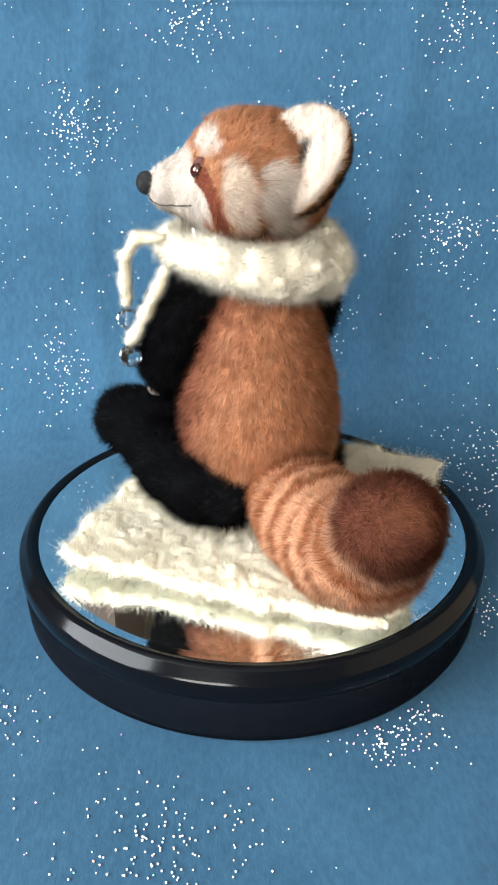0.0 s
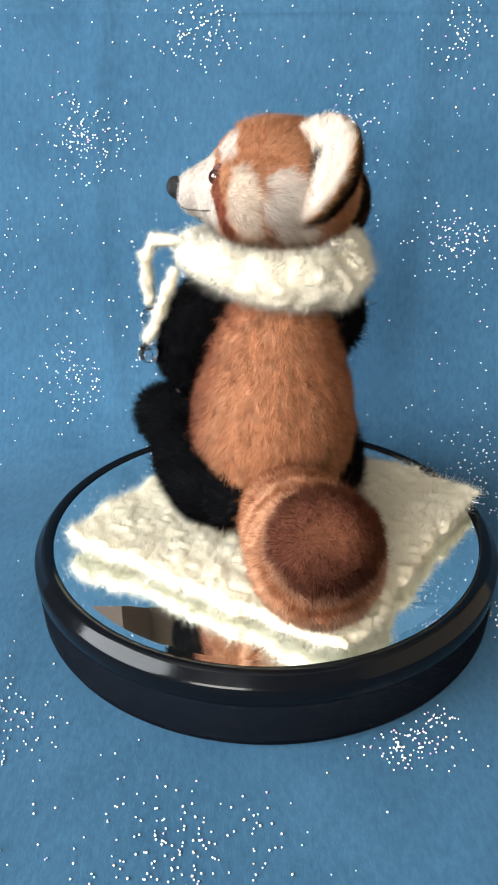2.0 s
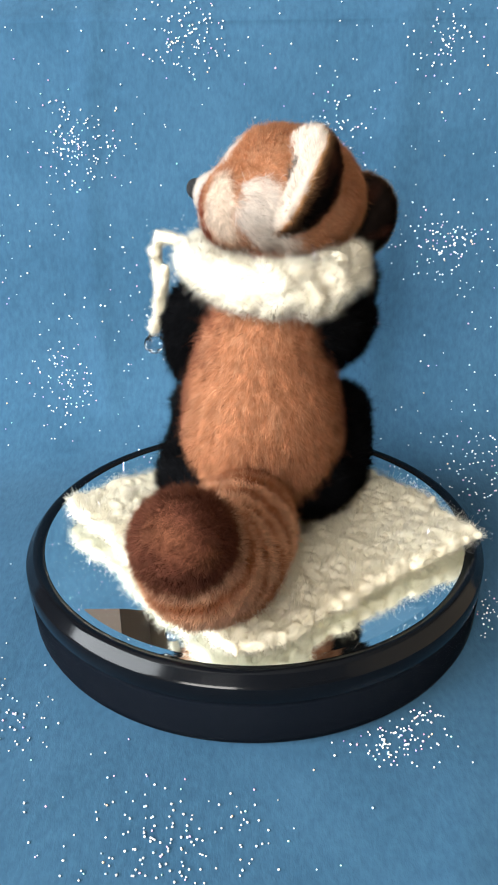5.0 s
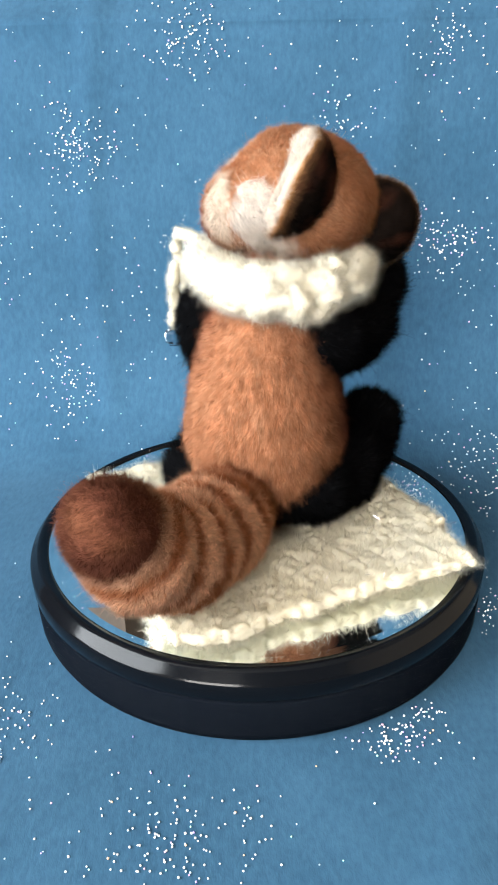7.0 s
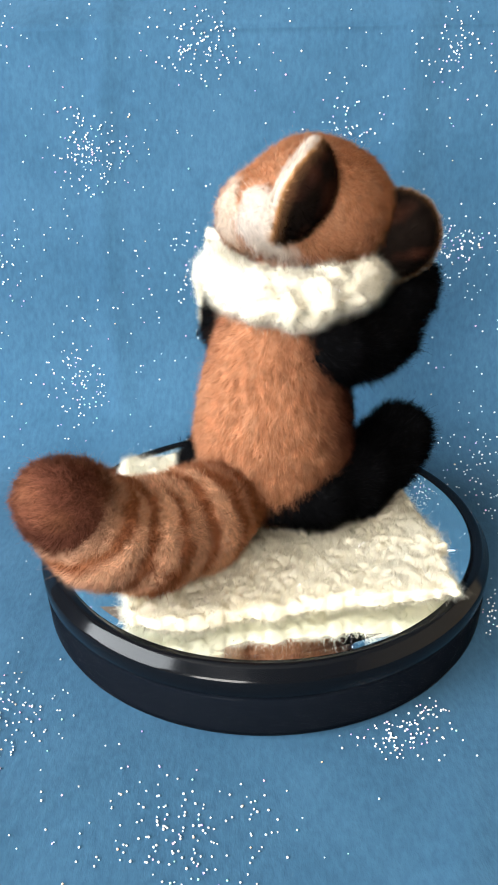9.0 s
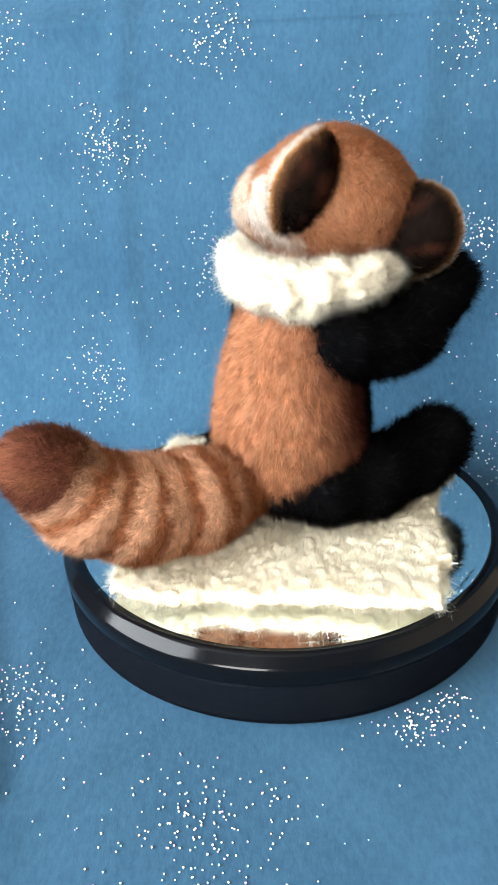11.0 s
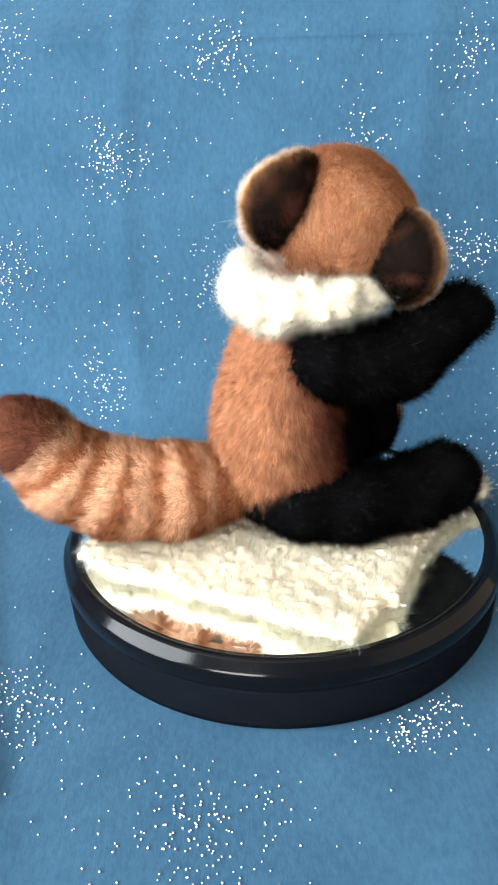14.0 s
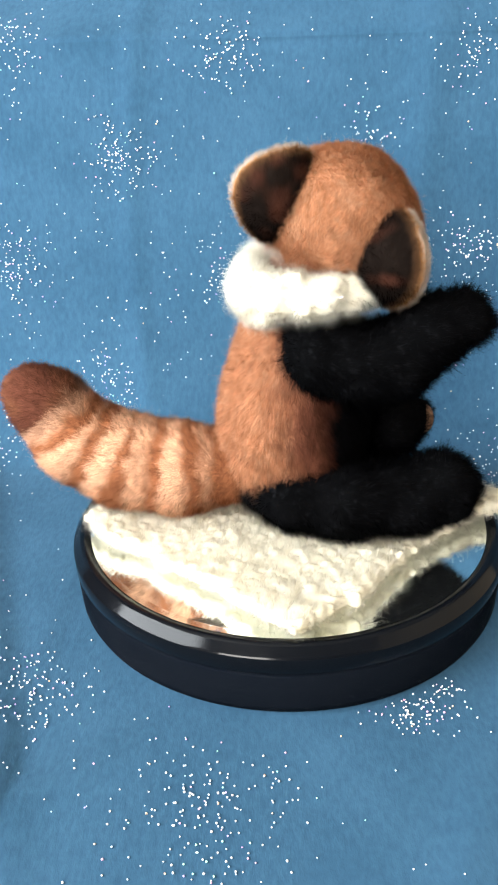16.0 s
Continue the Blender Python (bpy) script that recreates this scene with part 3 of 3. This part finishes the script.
HEAD_AXES = np.stack([HEAD_R, _f, HEAD_U])


def to_head(p):
    return (p - HEAD) @ HEAD_AXES.T


def from_head(q):
    return HEAD + np.asarray(q, float) @ HEAD_AXES


def head_local(q):
    skull = (np.linalg.norm(q / [30.5, 27.5, 24.9], axis=-1) - 1) * 25.5
    cheeks = smooth_min(ball(q, (-22, 10.5, -10), 14.3), ball(q, (22, 10.5, -10), 14.3), 6)
    muzzle = cone(q, (0, 15, -4.5), (0, 34.5, -2.2), 16.5, 7.6)
    brow = smooth_min(ball(q, (0, 9.5, 7.2), 17.6), cone(q, (0, 13, 7.5), (0, 35, 1.5), 14, 5.0), 4)
    return smooth_min(smooth_min(smooth_min(skull, brow, 6), cheeks, 8), muzzle, 9)


def head_shape(p):
    return head_local(to_head(p))


def head_colour(p, n):
    q = to_head(p)
    r, f, u = np.abs(q[:, 0]), q[:, 1], q[:, 2]
    wob = 2.2 * lump(p, 5, 0.9)
    f, u = f + wob, u + wob
    c = blend(RUSSET * [1.15, 1.2, 1.2], PALE, 0.25 * np.clip(lump(p, 4, 0.4), 0, 1) + 0.5 * RNG.random(len(p)) ** 3)
    white = np.broadcast_to(WHITE, p.shape)
    c = blend(c, white, (f - 23 - 0.25 * np.clip(u, -10, 30)) / 2.5)                       # muzzle
    c = blend(c, white * 0.97, (1 - np.hypot((f - 20.5) / 4.8, (u - 13) / 9)) * 2.2 * (r > 6))   # brow
    c = blend(c, white * [0.98, 0.90, 0.82], (1 - np.hypot((f - 12.5 - 0.15 * u) / 7.6, (u + 11) / 15.5)) * 2.7)     # cheek
    stripe = np.abs(f - 0.6 * wob - 23.2 - 0.32 * (u + 2)) < 2.2
    c = np.where((stripe & (u < 1) & (u > -27) & (r > 8))[:, None], np.array([0.26, 0.085, 0.05]), c)
    return blend(c, white, (1 - np.hypot((f + 4) / 8.5, (u + 12) / 14)) * 6 * (r > 10))      # tuft before the ear


def backwards(p, n):
    q = to_head(p)
    return (np.array([0, -1.0, -0.35]) + 0 * q) @ HEAD_AXES


def head_length(p):
    q = to_head(p)
    tuft = (np.hypot((q[:, 1] + 4) / 8.5, (q[:, 2] + 12) / 14) < 1) & (np.abs(q[:, 0]) > 14)
    return np.where(q[:, 1] > 20, 1.9, np.where(tuft, 7.0, 3.3))


head_skin = surface(head_shape, HEAD - [50, 42, 38], HEAD + [40, 42, 38], 1.5)
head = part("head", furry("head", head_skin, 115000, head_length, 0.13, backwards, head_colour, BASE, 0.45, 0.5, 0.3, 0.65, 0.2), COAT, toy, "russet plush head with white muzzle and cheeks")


def ear(side):
    """A cupped ear standing off the head. side: -1 left, 1 right."""
    mid = np.array([-22.5, -15.5, 0.5] if side < 0 else [25.8, -17.5, -2.8])
    high, flare = (20.2, 0.012) if side < 0 else (18.4, 0.003)
    out = unit(np.array([side * 0.74, 0.62, 0.2]))                     # where the cup opens
    tall = np.array([side * 0.18, -0.46, 0.86])
    tall = unit(tall - (tall @ out) * out)
    wide = np.cross(tall, out)

    def local(p):
        q = to_head(p) - mid
        return np.stack([q @ wide, q @ out, q @ tall], -1)

    def shape(p):
        q = local(p)
        bowl = 0.024 * (q[..., 0] ** 2 + 0.5 * q[..., 2] ** 2)
        w = np.stack([q[..., 0] / (16.6 * (1 + flare * np.clip(q[..., 2], -21, 21))), (q[..., 1] - bowl + 3) / 8.6, q[..., 2] / high], -1)
        return (np.linalg.norm(w, axis=-1) - 1) * 7.0

    def colour(p, n):
        q = local(p)
        m = to_head(n + HEAD)
        front = m @ out
        edge = np.hypot(q[:, 0] / (17.3 * (1 + flare * np.clip(q[:, 2], -21, 21))), q[:, 2] / (high + 1))
        c = np.broadcast_to(np.array([0.016, 0.011, 0.009]), p.shape)
        c = blend(c, DARK * 1.4, 0.9 * np.clip(lump(p, 7, 2) - 0.1, 0, 1))
        c = blend(c, PALE * [0.7, 0.55, 0.4], (edge - 0.87) * 4)
        # the inside is white, with a dark patch down its middle
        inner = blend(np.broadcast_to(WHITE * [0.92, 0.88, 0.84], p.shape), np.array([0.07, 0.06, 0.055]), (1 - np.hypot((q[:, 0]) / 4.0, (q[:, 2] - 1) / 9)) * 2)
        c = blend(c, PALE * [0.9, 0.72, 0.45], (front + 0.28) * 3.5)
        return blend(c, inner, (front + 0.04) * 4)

    c = from_head(mid)
    skin = surface(shape, c - 34, c + 34, 1.3)
    up = tall @ HEAD_AXES
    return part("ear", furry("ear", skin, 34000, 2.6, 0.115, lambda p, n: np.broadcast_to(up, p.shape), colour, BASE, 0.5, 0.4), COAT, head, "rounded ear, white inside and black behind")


for _side in (-1, 1):
    ear(_side)


def pebble(name, q, sizes, mat, label, turn=None):
    """A small rounded part on the head, at head place q."""
    bm = bmesh.new()
    bmesh.ops.create_icosphere(bm, subdivisions=3, radius=1)
    for v in bm.verts:
        w = np.array(v.co) * sizes
        if turn is not None:
            w = np.array(turn @ Vector(w))
        v.co = Vector((from_head(np.asarray(q) + w) - BASE) / 1000)
    for f in bm.faces:
        f.smooth = True
    return part(name, bm, mat, head, label)


def face_point(q, off):
    """The head's skin nearest to head place q, off millimetres out, in the head's axes."""
    q = np.array([q], float)
    for _ in range(12):
        q = q - 0.8 * head_local(q)[:, None] * slope(head_local, q)
    return (q + off * slope(head_local, q))[0]


pebble("nose", (0, 44.2, 1.0), (5.8, 4.0, 4.5), NOSE, "black stitched nose")
for _side in (-1, 1):
    _turn = Matrix.Rotation(radians(-52 * _side), 3, "Z")
    pebble("eyelid", face_point((_side * 17.4, 22.6, 2.4), 0.0), (3.1, 2.3, 3.5), EYELID, "red-brown felt eyelid", _turn)
    pebble("eye", face_point((_side * 18.4, 23.6, 0.6), 0.9), (2.9, 2.3, 2.9), EYE, "shiny brown glass eye", _turn)


def on_face(q, off):
    return Vector((from_head(face_point(q, off)) - BASE) / 1000)


mouth = [on_face((x, 44.5 - 0.95 * abs(x) - 0.03 * x * x, -4.0 - 7.0 * math.sin(min(abs(x) / 9, 1.2) * 1.57)), 0.8) for x in np.linspace(-12.5, 12.5, 51)]
part("mouth", tube(mouth, 0.0003, 6), THREAD, head, "dark stitched mouth line")
pad = bmesh.new()
bmesh.ops.create_icosphere(pad, subdivisions=3, radius=1)
for _v in pad.verts:
    _v.co = Vector(((np.array(_v.co) * [5.5, 5.5, 3.2] + [-40, 18.5, 87]) - BASE) / 1000)
part("paw_pad", pad, PAD, toy, "grey felt paw pad")
SOLE, _, _ = plain("brown_felt_sole", (0.24, 0.125, 0.07), 0.9)
pad = bmesh.new()
bmesh.ops.create_icosphere(pad, subdivisions=3, radius=1)
for _v in pad.verts:
    _v.co = Vector(((np.array(_v.co) * [5.5, 4.5, 7.5] + [-61.5, 50.0, 63]) - BASE) / 1000)
    _v.co += _v.co.normalized() * 0.0003 * noise.noise(_v.co * 900)
part("foot_pad", pad, SOLE, toy, "brown felt sole of the foot")

# ---- the scarf ----
scarf = tagged(new("scarf"), "cream fluffy knitted scarf with two beaded cords round the neck", "scarf")
scarf.location = BASE / 1000
SCARF = np.array([-2.0, 16.2, 149.4])
SCARF_UP = unit(np.array([0.04, 0.0, 1.0]))


def scarf_shape(p):
    q = p - SCARF
    z = q @ SCARF_UP
    flat = np.sqrt(np.maximum((q * q).sum(-1) - z ** 2, 1e-6))
    z = z + 3.2 * np.clip(q @ np.array([0.75, -0.66, 0.0]) / 29, 0, 1.2) ** 3      # it sags at the nape
    bumps = 2.2 * lump(p, 7.0, 0.5) + 2.4 * (np.abs(lump(p, 4.8, 1.5)) - 0.27) + 1.9 * (q @ unit(np.array([0.80, -0.60, 0.0]))) / 27
    return np.hypot((flat - 29.3) / 0.95, z * 1.2) - 7.8 - bumps


scarf_skin = surface(scarf_shape, SCARF - [46, 46, 22], SCARF + [46, 46, 22], 1.2)
part("collar", wool("collar", scarf_skin, 52000, 5000, BASE), WOOL, scarf, "cream fluffy wool collar")


def crystal(at):
    """A faceted round bead."""
    bm = bmesh.new()
    bmesh.ops.create_uvsphere(bm, u_segments=8, v_segments=6, radius=0.0046)
    for v in bm.verts:
        v.co = Vector((v.co.x, v.co.y, v.co.z * 0.95)) + Vector((np.array(at) - BASE) / 1000)
    return bm


CORDS = [[(-33, -13, 147), (-36, -12, 140), (-41, -8, 129), (-45, -5.5, 121), (-48.5, -4.4, 117)], [(-35, 0, 156), (-44, -2, 156.5), (-49, 0, 149), (-50, 3, 139), (-50, 5, 129)]]
for _points in CORDS:
    _pts = np.array(_points, float)
    _shape = lambda p, s=[(*q, 1.9) for q in _points]: chain(p, s, 2) - 0.6 * lump(p, 2.5, 0.3)
    _skin = surface(_shape, _pts.min(0) - 4, _pts.max(0) + 4, 0.7)
    part("cord", wool("cord", _skin, 3000, 200, BASE, 0.5), WOOL, scarf, "cream wool cord")
    part("bead", crystal(_pts[-1] - [0, 0, 6.6]), CRYSTAL, scarf, "clear faceted crystal bead")



def tinsel(name, skin, count, parent):
    """Thin shiny fibres that stand out of the wool."""
    verts, tris, normals = skin
    pick = RNG.choice(len(verts), count)
    root, n = verts[pick], normals[pick]
    way = unit(n * 0.5 + RNG.normal(size=(count, 3)))
    side = unit(np.cross(way, RNG.normal(size=(count, 3)))) * 0.042
    bend = unit(way + 0.5 * RNG.normal(size=(count, 3)))
    mid = root + n * 1.5 + way * 2.2
    tip = mid + bend * RNG.uniform(1.5, 4.0, (count, 1))
    six = np.stack([root - side, root + side, mid - side, mid + side, tip - side, tip + side], 1)
    k = 6 * np.arange(count)[:, None]
    tri = np.concatenate([k + [0, 1, 3], k + [0, 3, 2], k + [2, 3, 5], k + [2, 5, 4]])
    ob = part(name, raw_mesh(name, (six.reshape(-1, 3) - BASE) / 1000, tri, smooth=False), TINSEL, parent, "thin iridescent tinsel fibres")
    return tagged(ob, kind="stuff")


tinsel("tinsel", mat_skin, 330, mat)
tinsel("tinsel", scarf_skin, 130, scarf)

# ---- glitter beads strewn over the cloth ----


def bead_cloud(name, clusters, loose, area, lift, size, mat, label):
    """Round metal beads: clusters of (u, v, spread u, spread v, count), and loose ones all over. area maps (u, v) to the cloth."""
    bm = bmesh.new()
    bmesh.ops.create_icosphere(bm, subdivisions=1, radius=1)
    one = np.array([v.co[:] for v in bm.verts])
    faces = np.array([[v.index for v in f.verts] for f in bm.faces])
    bm.free()
    spots = []
    for u, v, su, sv, count in clusters:
        for _ in range(round(1.75 * count)):
            wide = 1.6 if RNG.random() < 0.25 else 0.95
            spots.append((RNG.normal(u, su * wide), RNG.normal(v, sv * wide)))
    (u0, u1), (v0, v1), count = loose
    spots += [(RNG.uniform(u0, u1), RNG.uniform(v0, v1)) for _ in range(count)]
    co, tri = [], []
    for u, v in spots:
        at = area(u, v)
        if at is None:
            continue
        r = RNG.uniform(size[0], size[1])
        tri.append(faces + len(co) * len(one))
        co.append(one * r + np.array(at) + lift * r)
    mesh = raw_mesh(name, np.concatenate(co), np.concatenate(tri))
    return tagged(part(name, mesh, mat), label, "glitter", kind="stuff")


def on_floor(x, y):
    if math.hypot(x, y) < 0.1 or y > WALL_FOOT:
        return None
    z = CLOTH_BEND - math.sqrt(CLOTH_BEND ** 2 - (y - BEND_START) ** 2) if y > BEND_START else 0.0
    return x, y, z + cloth_offset(x, y, 0.0)


def on_wall(x, z):
    """A place on the hanging cloth at that height; low down, on the floor before it."""
    if z > CLOTH_EDGE:
        over = z - CLOTH_EDGE
        rise = min(max(3.2 * (x + 0.08), -0.3), 1.0)
        return x, WALL_FOOT + WALL_LEAN * CLOTH_EDGE + over / (1 + rise) * 0.10 / 0.075, z
    if z < 0.004:
        return on_floor(x, BEND_START + 0.03 + z / 0.6)
    if z < CLOTH_BEND * 0.79:
        return x, BEND_START + math.sqrt(CLOTH_BEND ** 2 - (CLOTH_BEND - z) ** 2), z
    return x, WALL_FOOT + WALL_LEAN * z - cloth_offset(x, WALL_FOOT, z), z


FLOOR_CLUSTERS = [(-0.028, -0.137, 0.016, 0.011, 80), (-0.024, -0.163, 0.011, 0.010, 50), (-0.105, -0.085, 0.013, 0.014, 105), (0.048, -0.098, 0.008, 0.006, 60), (0.104, -0.022, 0.005, 0.011, 25), (0.063, -0.084, 0.004, 0.004, 15)]
WALL_CLUSTERS = [(-0.033, 0.228, 0.010, 0.009, 70), (-0.101, 0.171, 0.012, 0.011, 95), (0.052, 0.175, 0.009, 0.016, 55), (0.113, 0.224, 0.011, 0.011, 50), (0.117, 0.113, 0.013, 0.011, 80), (0.131, -0.012, 0.015, 0.017, 80),
                 (-0.108, 0.038, 0.015, 0.012, 85), (0.057, 0.046, 0.006, 0.015, 30), (-0.171, 0.108, 0.013, 0.015, 90), (-0.166, 0.229, 0.010, 0.013, 70), (-0.043, 0.104, 0.008, 0.012, 30), (-0.181, -0.005, 0.013, 0.015, 45)]
bead_cloud("floor_beads", FLOOR_CLUSTERS, ((-0.2, 0.16), (-0.2, 0.1), 140), on_floor, np.array([0, 0, 0.9]), (0.00032, 0.00052), FLOOR_BEAD, "tiny silver glitter beads scattered over the cloth")
bead_cloud("wall_beads", WALL_CLUSTERS, ((-0.2, 0.2), (0.0, 0.27), 380), on_wall, np.array([0, -0.8, 0.2]), (0.00038, 0.00066), BEAD, "tiny silver glitter beads stuck to the hanging cloth")


def motions():
    turn = [(0.5 * i, radians(-6.95 * 0.5 * i)) for i in range(33)]
    for ob in (platter, mat, toy, scarf):
        place = Matrix.Translation(ob.location)
        walk(ob, [(t, place @ Matrix.Rotation(a, 4, "Z")) for t, a in turn])


motions()
